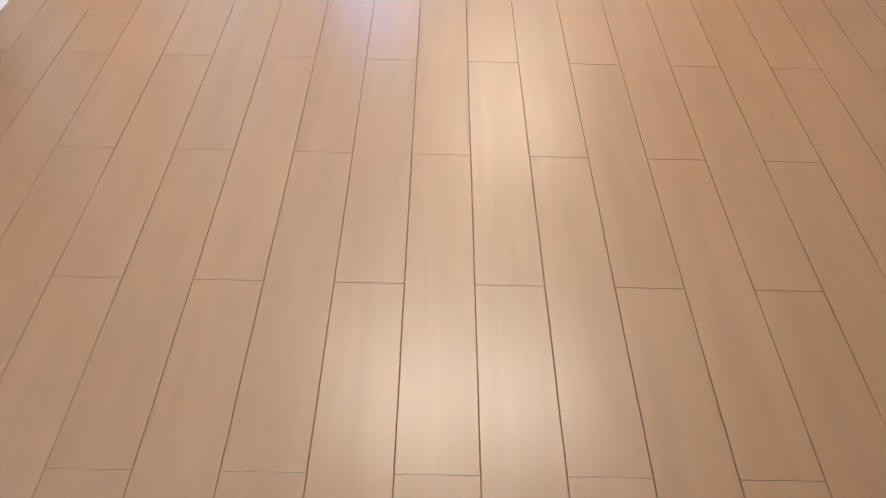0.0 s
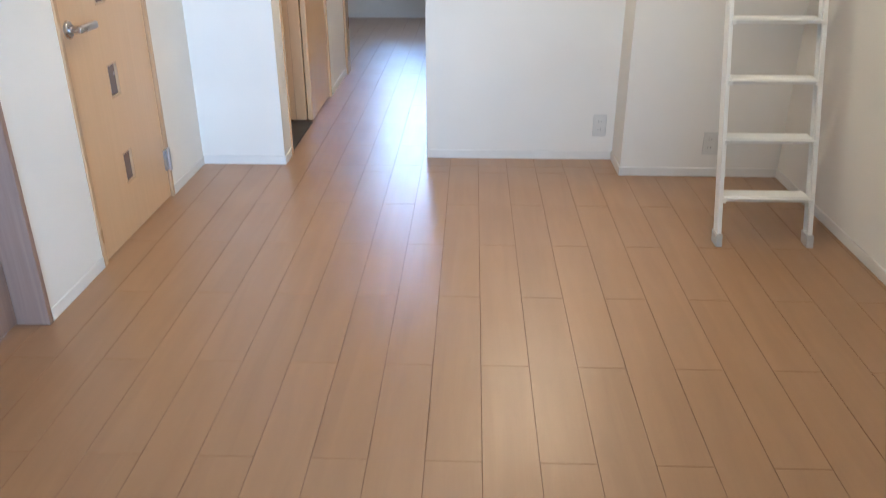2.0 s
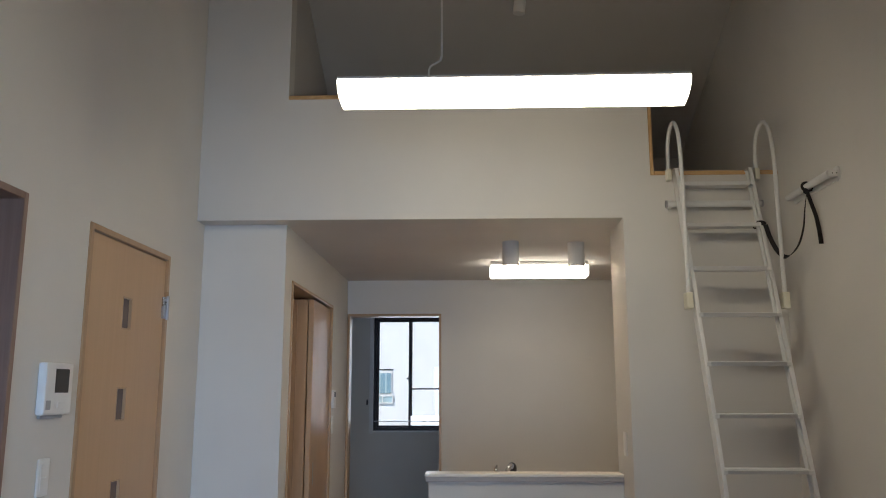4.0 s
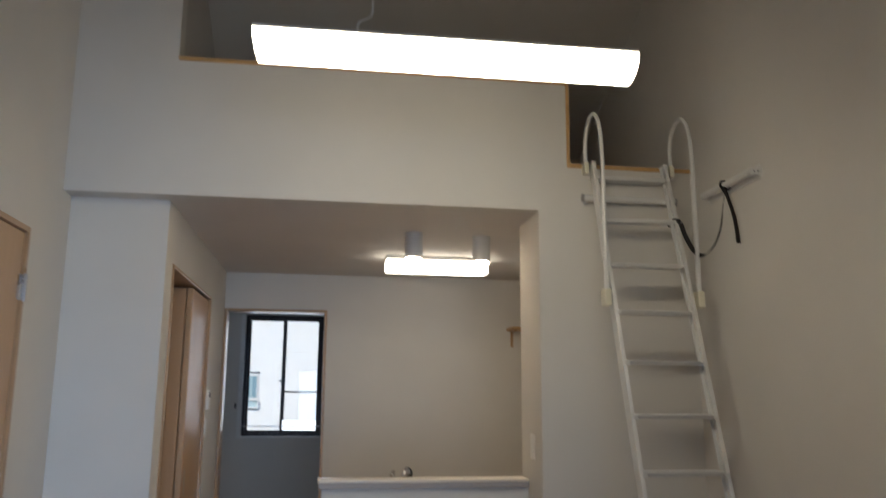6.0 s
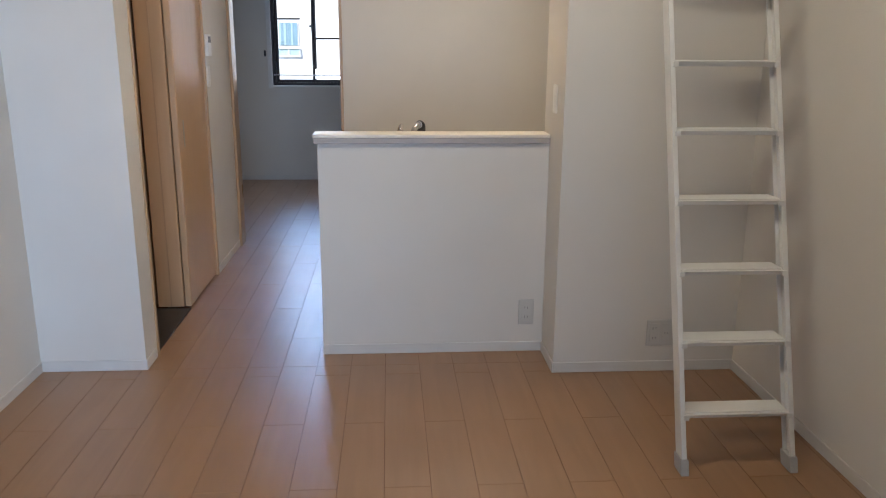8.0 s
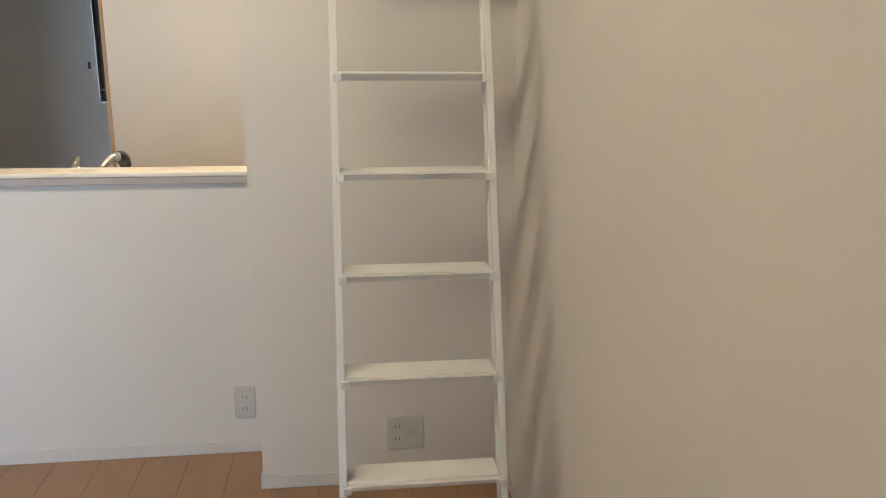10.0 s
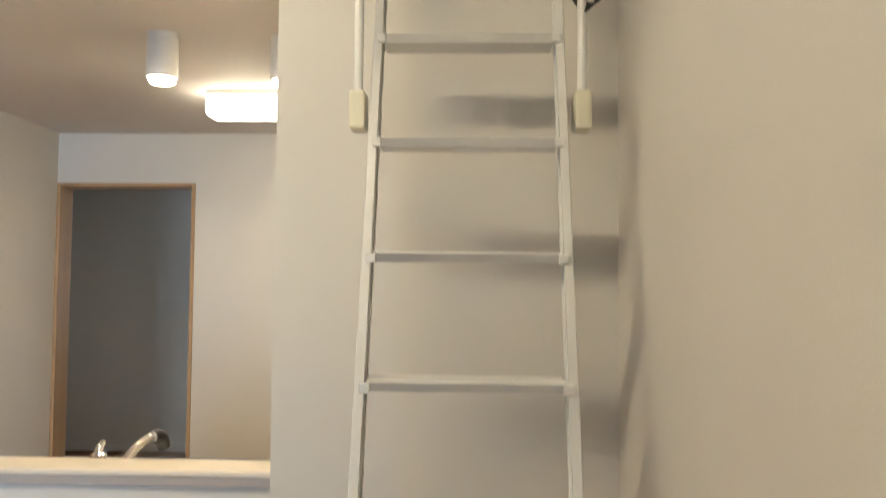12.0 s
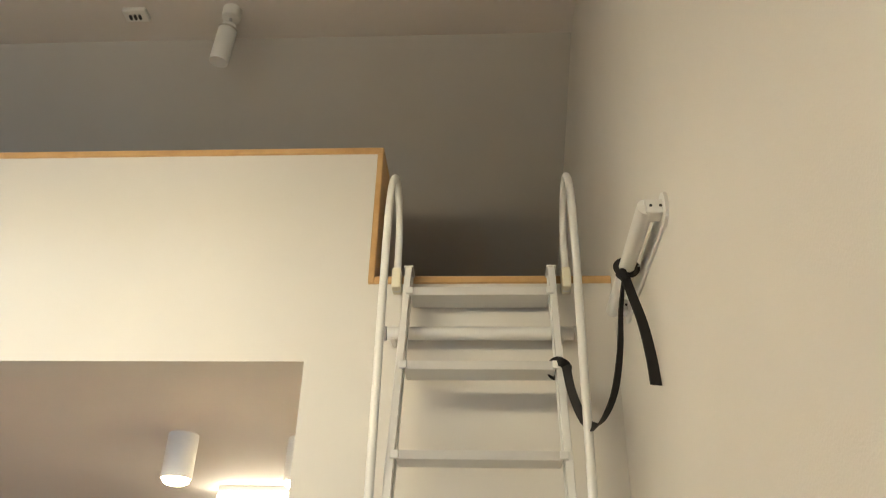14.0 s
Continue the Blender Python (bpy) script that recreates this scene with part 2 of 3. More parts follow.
T = 0.14
DOOR_Y0, DOOR_Y1, DOOR_H = -1.125, -0.372, 2.045
SIDE_Y0, SIDE_Y1, SIDE_H = -2.45, -1.60, 2.045
SLIDE_Y0, SLIDE_Y1, SLIDE_H = 0.285, 1.60, 2.022
WAY_X0, WAY_X1, WAY_H = CORR, -0.016, 2.028
WIN = (-0.877, -0.03, 0.98, 2.285)

x_wall("wall_west", LEFT - T, LEFT, BACK - T, 0.12, 0, RIDGE, PAPER, "white embossed wallpaper wall with two wooden doors",
       [(SIDE_Y0, SIDE_Y1, 0, SIDE_H), (DOOR_Y0, DOOR_Y1, 0, DOOR_H)])
x_wall("wall_east", RIGHT, RIGHT + T, BACK - T, FAR + T, 0, RIDGE, PAPER, "tall white wallpaper wall beside the loft ladder")
y_wall("wall_south", BACK - T, BACK, LEFT, RIGHT, 0, RIDGE, PAPER, "white wallpaper wall with the balcony window", [(-0.65, 1.05, 0.03, 2.03)])
y_wall("wall_block", 0.12, 0.285, -2.44, CORR, 0, SOFFIT, PAPER, "white wallpaper wall end beside the corridor")
x_wall("wall_corridor", CORR - T, CORR, 0.285, KIT, 0, SOFFIT, PAPER, "white corridor wall with a sliding wooden door", [(SLIDE_Y0, SLIDE_Y1, 0, SLIDE_H)])
y_wall("wall_kitchen", KIT, KIT + 0.12, -2.3, RIGHT, 0, 2.5, PAPER, "plain white kitchen wall with a cased opening", [(WAY_X0, WAY_X1, 0, WAY_H)])
y_wall("wall_north", FAR, FAR + T, -2.3, RIGHT, 0, 2.5, PAPER, "shaded white wall round the washroom window", [WIN])
x_wall("wall_washroom", -2.3 - T, -2.3, KIT, FAR + T, 0, 2.5, PAPER, "white washroom side wall")
x_wall("wall_closet", -2.3 - T, -2.3, 0.285, KIT, 0, 2.5, PAPER, "white wall inside the side room")
y_wall("wall_pillar", 0.0, 0.385, PILLAR, RIGHT, 0, SOFFIT, PAPER, "white wallpaper wall behind the loft ladder")

# loft front with its low parapet, the ladder's gap and the raised left end
structure("wall_loft", boxes(((LEFT, 0, SOFFIT), (-0.742, 0.12, RIDGE)), ((-0.742, 0, SOFFIT), (NOTCH_X, 0.12, PARAPET - 0.022)),
                             ((NOTCH_X, 0, SOFFIT), (RIGHT, 0.12, NOTCH - 0.022))), PAPER, "white loft parapet wall with a gap for the ladder")
x_wall("wall_loft_side", -0.742 - 0.12, -0.742, 0.12, 2.6, SOFFIT + 0.2, RIDGE, PAPER_LOFT_SHADED, "shaded white side wall of the loft")
structure("loft_trim", boxes(((-0.742, -0.006, PARAPET - 0.022), (NOTCH_X + 0.018, 0.145, PARAPET)),
                                    ((NOTCH_X, -0.006, NOTCH - 0.022), (NOTCH_X + 0.018, 0.145, PARAPET - 0.022)),
                                    ((NOTCH_X + 0.018, -0.006, NOTCH - 0.022), (RIGHT, 0.145, NOTCH)), bevel=0.003), TRIM, "honey-coloured oak cap on the loft parapet")

# ceilings
structure("ceiling_kitchen", box((-2.3, 0.12, SOFFIT), (RIGHT, KIT, SOFFIT + 0.2)), PAPER_CEIL, "low white kitchen ceiling under the loft")
structure("ceiling_washroom", box((-2.3, KIT + 0.12, 2.42), (RIGHT, FAR, 2.498)), PAPER_CEIL, "white washroom ceiling")
structure("ceiling", box((LEFT - T, BACK - T, RIDGE), (RIGHT + T, 0.35, RIDGE + 0.1)), PAPER_CEIL, "high white ceiling over the living room")
bm = bmesh.new()
slope = [(0.35, RIDGE), (2.6, RIDGE - 2.25 * 0.47), (2.6, RIDGE + 0.1), (0.35, RIDGE + 0.1)]
a = [bm.verts.new((-0.86, y, z)) for y, z in slope]
b = [bm.verts.new((RIGHT, y, z)) for y, z in slope]
bm.faces.new(a), bm.faces.new(b[::-1])
for k in range(4):
    bm.faces.new((a[k], b[k], b[(k + 1) % 4], a[(k + 1) % 4]))
structure("ceiling_loft", bm, PAPER_LOFT_SHADED, "sloping wallpapered ceiling over the dark loft")
y_wall("wall_loft_back", 1.75, 1.85, -0.86, RIGHT, SOFFIT + 0.2, RIDGE - 0.6, PAPER_LOFT_SHADED, "low shaded wall at the back of the loft")
structure("floor_loft", box((-0.86, 0.12, SOFFIT + 0.2), (RIGHT, 1.75, SOFFIT + 0.224)), TRIM, "wooden loft floor")

# unseen slab added over the balcony window to block the sun
structure("sun_blocker", box((-3.2, BACK - T - 1.9, 2.62), (3.8, BACK - T, 2.74), 0.01), PLASTER, "unseen white slab added to keep sun off the balcony window")

# half wall and its shelf
x0, x1 = 0.0, PILLAR
structure("wall_counter", box((x0, COUNTER_Y, 0), (x1, COUNTER_Y + 0.115, 0.972), 0.002), PAPER, "white wallpapered half wall under the counter")

# skirting boards
H, D = 0.047, 0.007
for name, lo, hi in (
        ("baseboard_west_1", (LEFT, DOOR_Y1 + 0.028, 0), (LEFT + D, 0.12 - D, H)),
        ("baseboard_west_2", (LEFT, SIDE_Y1 + 0.026, 0), (LEFT + D, DOOR_Y0 - 0.028, H)),
        ("baseboard_west_3", (LEFT, BACK, 0), (LEFT + D, SIDE_Y0 - 0.026, H)),
        ("baseboard_block", (LEFT, 0.12 - D, 0), (CORR + D, 0.12, H)),
        ("baseboard_block_end", (CORR, 0.12, 0), (CORR + D, SLIDE_Y0 - 0.022, H)),
        ("baseboard_corridor", (CORR, SLIDE_Y1 + 0.022, 0), (CORR + D, KIT - 0.01, H)),
        ("baseboard_counter", (0, COUNTER_Y - D, 0), (PILLAR - D, COUNTER_Y, H)),
        ("baseboard_pillar_side", (PILLAR - D, -D, 0), (PILLAR, COUNTER_Y, H)),
        ("baseboard_pillar", (PILLAR, -D, 0), (RIGHT - D, 0, H)),
        ("baseboard_east", (RIGHT - D, BACK, 0), (RIGHT, 0, H)),
        ("baseboard_north", (-2.3, FAR - D, 0), (RIGHT, FAR, H)),
        ("baseboard_kitchen", (0.03, KIT - D, 0), (RIGHT, KIT, H))):
    structure(name, box(lo, hi, 0.002), SKIRT, "pale grey skirting board along the wall")


def casing(name, along, face, depth, a0, a1, top, width, mat, label, out=0.008):
    """Jambs and head lining an opening; along 'y' lies in a wall across x, face is the wall's visible side and depth points into it."""
    lo, hi = min(face + (out if depth < 0 else -out), face + depth), max(face + (out if depth < 0 else -out), face + depth)
    spans = [(a0 - width, a0, 0, top + width), (a1, a1 + width, 0, top + width), (a0, a1, top, top + width)]
    if along == "y":
        rows = [((lo, s[0], s[2]), (hi, s[1], s[3])) for s in spans]
    else:
        rows = [((s[0], lo, s[2]), (s[1], hi, s[3])) for s in spans]
    return structure(name, boxes(*rows, bevel=0.002), mat, label)


casing("trim_door", "y", LEFT, -0.15, DOOR_Y0 + 0.002, DOOR_Y1 - 0.002, DOOR_H - 0.002, 0.024, DOOR_EDGE, "maple-coloured door frame in the white wall")
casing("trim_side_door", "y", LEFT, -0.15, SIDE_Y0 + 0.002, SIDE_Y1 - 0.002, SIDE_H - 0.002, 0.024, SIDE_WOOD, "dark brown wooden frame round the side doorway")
casing("trim_slide", "y", CORR, -0.15, SLIDE_Y0 + 0.018, SLIDE_Y1 - 0.002, SLIDE_H - 0.002, 0.018, DOOR_EDGE, "maple-coloured frame of the sliding door")
casing("trim_way", "x", KIT, 0.13, WAY_X0 + 0.022, WAY_X1 - 0.002, WAY_H - 0.002, 0.02, DOOR_EDGE, "thin maple-coloured casing round the kitchen opening")

# ---- outside ----
structure("backdrop", box((-80, 70, -6), (80, 71, 60)), HAZE, "bright hazy sky beyond the neighbouring house")
structure("ground", box((-150, -150, -3.2), (150, 150, -3.0)), EARTH, "grey ground outside, one storey below")
house = empty("house", (-1.0, 9.6, -3.0), "white rendered neighbouring house with a small railed window", "house")
part("wall", boxes(((-7, 9.6, -3), (7, 12, 2.80)), bevel=0.02), PLASTER, house)
part("roof", boxes(((-7.05, 9.57, 2.80), (7.05, 12.05, 2.83)), bevel=0.01), PLASTER, house)
w = part("window", boxes(((-1.40, 9.585, 1.35), (-1.07, 9.6, 1.38)), ((-1.40, 9.585, 1.72), (-1.07, 9.6, 1.745)), ((-1.40, 9.585, 1.38), (-1.375, 9.6, 1.72)),
                         ((-1.095, 9.585, 1.38), (-1.07, 9.6, 1.72)), ((-1.245, 9.585, 1.38), (-1.225, 9.6, 1.72))), ENAMEL, house)
part("pane", box((-1.375, 9.575, 1.38), (-1.095, 9.6, 1.72)), SHADE_GLASS, w)
part("curtain", boxes(((-1.375, 9.568, 1.38), (-1.345, 9.575, 1.72)), ((-1.30, 9.568, 1.38), (-1.27, 9.575, 1.72)), ((-1.19, 9.568, 1.38), (-1.165, 9.575, 1.72))), CURTAIN_AND_SHADE, w, "pale blue-green curtain folds")
# flat grey-blue panel, paints the shade on the wall behind the rail
part("rail_shade", box((-1.40, 9.588, 1.23), (-1.07, 9.5995, 1.33)), CURTAIN_AND_SHADE, house, "grey-blue panel for the shade behind the rail")
part("hood", box((-1.42, 9.585, 1.77), (-1.05, 9.6, 1.79), 0.004), BRONZE, house, "thin dark window hood")
part("window_rail", boxes(((-1.42, 9.57, 1.33), (-1.05, 9.585, 1.35)), ((-1.42, 9.57, 1.21), (-1.05, 9.585, 1.23)), ((-1.42, 9.57, 1.23), (-1.40, 9.6, 1.33)),
                          ((-1.07, 9.57, 1.23), (-1.05, 9.6, 1.33)), ((-1.245, 9.57, 1.23), (-1.225, 9.585, 1.33))), ENAMEL, house)


# ---- openings: windows and doors ----
def sliding_window():
    """Two sashes one behind the other in a bronze frame, with a rail outside."""
    xa, xb, za, zb = WIN
    w = empty("window_1", ((xa + xb) / 2, FAR + 0.05, za), "bronze aluminium sliding window with two panes", "window", kind="structure")
    f = 0.030
    part("window_frame", boxes(((xa, FAR + 0.05, za), (xa + f, FAR + 0.13, zb)), ((xb - f, FAR + 0.05, za), (xb, FAR + 0.13, zb)),
                               ((xa + f, FAR + 0.05, za), (xb - f, FAR + 0.13, za + f)), ((xa + f, FAR + 0.05, zb - f), (xb - f, FAR + 0.13, zb)), bevel=0.002), BRONZE, w)
    mid = (xa + xb) / 2
    s = 0.026
    for k, (a, b) in enumerate(((xa + f, mid + 0.02), (mid - 0.02, xb - f))):
        y = FAR + 0.095 - 0.03 * k
        sash = part("sash", boxes(((a, y, za + f), (a + s, y + 0.024, zb - f)), ((b - s, y, za + f), (b, y + 0.024, zb - f)),
                                  ((a + s, y, za + f), (b - s, y + 0.024, za + f + s)), ((a + s, y, zb - f - s), (b - s, y + 0.024, zb - f)), bevel=0.002), BRONZE, w)
        pane = part("pane", box((a + s, y + 0.010, za + f + s), (b - s, y + 0.014, zb - f - s)), GLASS, sash, "clear glass pane")
        pane.visible_shadow = False
    part("latch", boxes(((mid - 0.022, FAR + 0.040, 1.53), (mid + 0.012, FAR + 0.064, 1.60)), ((mid - 0.040, FAR + 0.026, 1.56), (mid - 0.004, FAR + 0.040, 1.58)), bevel=0.003), DARK, w)
    part("crossbar", tube([(mid + 0.02, FAR + 0.126, 1.452), (xb - f, FAR + 0.126, 1.452)], 0.009, 10), BRONZE, w)
    part("guard_bar", tube([(xa + 0.01, FAR + 0.018, 1.085), (xb - 0.01, FAR + 0.018, 1.085)], 0.006, 10), STEEL, w)
    c = 0.045
    part("casing", boxes(((xa - c, FAR - 0.010, za - 0.03), (xa, FAR + 0.05, zb + c)), ((xb, FAR - 0.010, za - 0.03), (xb + c, FAR + 0.05, zb + c)),
                         ((xa, FAR - 0.010, zb), (xb, FAR + 0.05, zb + c)), bevel=0.002), ENAMEL, w, "white casing round the window")
    part("window_sill", box((xa, FAR - 0.012, za - 0.016), (xb, FAR + 0.05, za), 0.002), PLASTIC, w)
    return w


sliding_window()

part("strike_plate", box((WAY_X1 - 0.0045, KIT + 0.045, 0.93), (WAY_X1 - 0.001, KIT + 0.07, 1.03), 0.001), DARK, bpy.data.objects["trim_way"], "dark metal strike plate")

hook = empty("wall_hook", (-0.945, FAR, 1.3), "small dark hook on the wall beside the window", "hook")
part("plate", box((-0.955, FAR - 0.006, 1.27), (-0.935, FAR, 1.33), 0.002), DARK, hook)
part("arm", tube(spline([(-0.945, FAR - 0.005, 1.31), (-0.945, FAR - 0.03, 1.30), (-0.945, FAR - 0.035, 1.32)], 5), 0.004, 8), DARK, hook)


def balcony_window():
    w = empty("window_2", (0.2, BACK - 0.05, 0.03), "tall balcony sliding window", "window", kind="structure")
    y0, y1 = BACK - 0.10, BACK - 0.05
    part("window_frame", boxes(((-0.65, y0, 0.03), (-0.61, y1, 2.03)), ((1.01, y0, 0.03), (1.05, y1, 2.03)), ((-0.61, y0, 0.03), (1.01, y1, 0.07)),
                               ((-0.61, y0, 1.99), (1.01, y1, 2.03)), ((0.175, y0, 0.07), (0.225, y1, 1.99)), bevel=0.003), BRONZE, w)
    for a, b in ((-0.61, 0.175), (0.225, 1.01)):
        pane = part("pane", box((a, y0 + 0.02, 0.07), (b, y0 + 0.026, 1.99)), GLASS, w)
        pane.visible_shadow = False


balcony_window()


def panel_door():
    """Hinged door with five small square lights, a lever handle and two hinges."""
    d = empty("door_1", (LEFT - 0.03, (DOOR_Y0 + DOOR_Y1) / 2, 0.008), "closed maple door with five small smoked square panes", "door", kind="structure")
    ya, yb = DOOR_Y0 + 0.006, DOOR_Y1 - 0.006
    x0, x1 = LEFT - 0.042, LEFT - 0.004
    cuts = [(0.225, 0.36), (0.59, 0.725), (0.955, 1.09), (1.32, 1.455), (1.69, 1.825)]
    pa, pb = -0.812, -0.722
    spans = [((x0, ya, 0.008), (x1, pa, 2.038)), ((x0, pb, 0.008), (x1, yb, 2.038))]
    z = 0.008
    for lo, hi in cuts + [(2.038, None)]:
        spans.append(((x0, pa, z), (x1, pb, lo)))
        z = hi
    part("leaf", boxes(*spans), DOOR, d)
    for lo, hi in cuts:
        pane = part("pane", box((x0 + 0.008, pa, lo), (x1 - 0.010, pb, hi)), FROST, d, "small smoked frosted pane")
        part("bead", boxes(((x1 - 0.010, pa, lo), (x1 + 0.001, pa + 0.006, hi)), ((x1 - 0.010, pb - 0.006, lo), (x1 + 0.001, pb, hi)),
                           ((x1 - 0.010, pa + 0.006, lo), (x1 + 0.001, pb - 0.006, lo + 0.006)), ((x1 - 0.010, pa + 0.006, hi - 0.006), (x1 + 0.001, pb - 0.006, hi))), DOOR_EDGE, pane, "thin wooden bead")
    hy, hz = -1.062, 0.905
    handle = part("door_handle", disc((x1, hy, hz), (1, 0, 0), 0.031, 0.012, 28, 0.004), STEEL, d, "brushed steel lever handle", True)
    part("neck", disc((x1 + 0.009, hy, hz), (1, 0, 0), 0.014, 0.042, 18), STEEL, handle, smooth=True)
    part("lever", box((x1 + 0.040, hy - 0.014, hz - 0.012), (x1 + 0.058, hy + 0.128, hz + 0.012), 0.008, seg=3), STEEL, handle, smooth=True)
    part("latch_plate", box((x1 - 0.001, ya - 0.001, hz - 0.06), (x1 + 0.0008, ya + 0.006, hz + 0.06), 0.0005), STEEL, d)
    for z in (0.19, 1.82):
        h = part("hinge", tube([(LEFT + 0.012, DOOR_Y1 + 0.004, z - 0.055), (LEFT + 0.012, DOOR_Y1 + 0.004, z + 0.055)], 0.008, 14), STEEL, d, "steel hinge", True)
        part("hinge_plate", boxes(((LEFT - 0.004, DOOR_Y1 - 0.03, z - 0.05), (LEFT + 0.006, DOOR_Y1 + 0.024, z + 0.05)), bevel=0.002), STEEL, h)


panel_door()

side = empty("door_2", (LEFT - 0.12, (SIDE_Y0 + SIDE_Y1) / 2, 0.008), "dark-looking wooden side door set back in its frame", "door", kind="structure")
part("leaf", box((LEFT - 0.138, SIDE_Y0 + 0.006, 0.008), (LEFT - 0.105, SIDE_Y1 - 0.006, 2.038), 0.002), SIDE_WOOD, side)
h = part("door_handle", box((LEFT - 0.106, -2.37, 0.90), (LEFT - 0.096, -2.34, 1.06), 0.003), STEEL, side)


def sliding_door():
    """Stacked sliding leaves, pushed open, over a dark floor rail."""
    d = empty("door_3", (CORR - 0.06, 1.27, 0.01), "half-open maple sliding door leaves stacked in a frame", "door", kind="structure")
    x = CORR - 0.036
    leaf = part("leaf", box((x, 0.955, 0.012), (x + 0.030, SLIDE_Y1 - 0.004, 2.008), 0.002), DOOR, d)
    part("stile", box((x + 0.029, 0.962, 0.014), (x + 0.0318, 1.075, 2.006), 0.001), DOOR, leaf)
    part("door_pull", box((x + 0.0312, 1.045, 0.86), (x + 0.0330, 1.066, 1.0), 0.0008), STEEL, leaf, "slim metal finger pull")
    rear = part("leaf", box((x - 0.142, 0.945, 0.012), (x - 0.006, SLIDE_Y1 - 0.008, 2.008), 0.002), DOOR, d)
    part("edge_strip", box((x - 0.075, 0.942, 0.012), (x - 0.070, 0.9455, 2.008), 0.001), DOOR_EDGE, rear)
    part("lining", box((CORR - 0.21, SLIDE_Y0 + 0.02, 0.004), (CORR - 0.20, 1.58, 2.01), 0.002), DOOR_EDGE, d, "shaded wooden lining behind the leaves")
    part("floor_rail", boxes(((CORR - 0.19, SLIDE_Y0 + 0.02, 0.002), (CORR - 0.004, 0.94, 0.008)), bevel=0.001), DARK, d, "dark floor rail")


sliding_door()

# ---- kitchen ----
def counter_top():
    """A cream board with an eased nose, its front and end faced with a greyer edge band."""
    y0, y1 = COUNTER_Y - 0.024, COUNTER_Y + 0.118
    c = empty("counter_top", (0.5, COUNTER_Y + 0.05, 0.972), "cream counter top with a grey-beige edge on the half wall", "counter top")
    part("board", box((-0.018, y0, 0.997), (PILLAR - 0.002, y1, 1.012), 0.005, seg=3), RESIN, c, smooth=True)
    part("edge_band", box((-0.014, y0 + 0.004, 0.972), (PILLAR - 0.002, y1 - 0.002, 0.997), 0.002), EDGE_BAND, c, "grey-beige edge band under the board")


counter_top()


def kitchen_unit():
    u = empty("kitchen_unit", (0.5, 0.70, 0), "white kitchen sink unit behind the half wall", "kitchen unit")
    part("cabinet", box((0.02, COUNTER_Y + 0.13, 0), (PILLAR + 0.2, 1.02, 0.83), 0.003), PLASTIC, u)
    part("worktop", boxes(((0.0, COUNTER_Y + 0.12, 0.83), (PILLAR + 0.22, 0.50, 0.87)), ((0.0, 0.90, 0.83), (PILLAR + 0.22, 1.04, 0.87)),
                          ((0.0, 0.50, 0.83), (0.2, 0.90, 0.87)), ((0.75, 0.50, 0.83), (PILLAR + 0.22, 0.90, 0.87)), ((0.2, 0.50, 0.69), (0.75, 0.90, 0.70)), bevel=0.003), STEEL, u, "stainless steel worktop with a sink")


kitchen_unit()


def mixer_tap():
    t = empty("mixer_tap", (0.362, 0.53, 0.870), "chrome kitchen mixer tap with a dark pull-out head", "tap")
    base = part("base", tube([(0.362, 0.53, 0.870), (0.362, 0.53, 0.878), (0.362, 0.53, 0.884), (0.362, 0.53, 0.9710), (0.362, 0.53, 0.9890), (0.362, 0.53, 0.9960)],
                             [0.033, 0.033, 0.026, 0.025, 0.023, 0.014], 24), CHROME, t, smooth=True)
    part("lever", tube(spline([(0.362, 0.53, 0.9900), (0.364, 0.532, 1.0080), (0.371, 0.543, 1.0260)], 5), [0.014, 0.014, 0.013, 0.012, 0.012, 0.011, 0.011, 0.010, 0.010, 0.009, 0.007], 12), CHROME, base, smooth=True)
    spout = part("spout", tube(spline([(0.370, 0.545, 0.9110), (0.408, 0.59, 0.9480), (0.432, 0.645, 0.9900), (0.448, 0.685, 1.0070), (0.456, 0.705, 1.0090)], 6), 0.014, 16), CHROME, t, smooth=True)
    part("collar", tube([(0.454, 0.70, 1.0085), (0.457, 0.7075, 1.0085)], 0.0175, 18), STEEL, spout, smooth=True)
    part("spray_head", tube(spline([(0.456, 0.705, 1.0090), (0.462, 0.725, 1.0060), (0.468, 0.75, 0.9900), (0.471, 0.762, 0.9640)], 3),
                            [0.016, 0.019, 0.022, 0.024, 0.025, 0.025, 0.024, 0.023, 0.022, 0.020], 18), DARK, spout, "dark spray head", True)


mixer_tap()


def bracket_shelf():
    s = empty("wall_shelf", (1.6, KIT, 1.92), "small wooden shelf on brackets on the kitchen wall", "shelf")
    part("board", box((1.39, KIT - 0.2, 1.915), (RIGHT - 0.003, KIT - 0.001, 1.935), 0.003), TRIM, s)
    for x in (1.42, 1.75):
        part("bracket", boxes(((x, KIT - 0.012, 1.79), (x + 0.02, KIT - 0.001, 1.915)), ((x, KIT - 0.15, 1.903), (x + 0.02, KIT - 0.012, 1.915)), bevel=0.002), DOOR_EDGE, s)


bracket_shelf()

# kitchen lights
def cylinder_light(at):
    x, y = at
    c = empty("ceiling_spotlight", (x, y, SOFFIT), "white cylindrical ceiling downlight, lit", "ceiling light", "kitchen downlights")
    part("housing", tube([(x, y, SOFFIT), (x, y, SOFFIT - 0.14), (x, y, SOFFIT - 0.147)], [0.05, 0.05, 0.048], 32), ENAMEL, c, smooth=True)
    part("bulb", tube([(x, y, SOFFIT - 0.1475), (x, y, SOFFIT - 0.155), (x, y, SOFFIT - 0.162), (x, y, SOFFIT - 0.166)], [0.043, 0.041, 0.030, 0.012], 28), WARM, c, "glowing warm lens", True)
    return c


first = cylinder_light((0.472, 0.665))
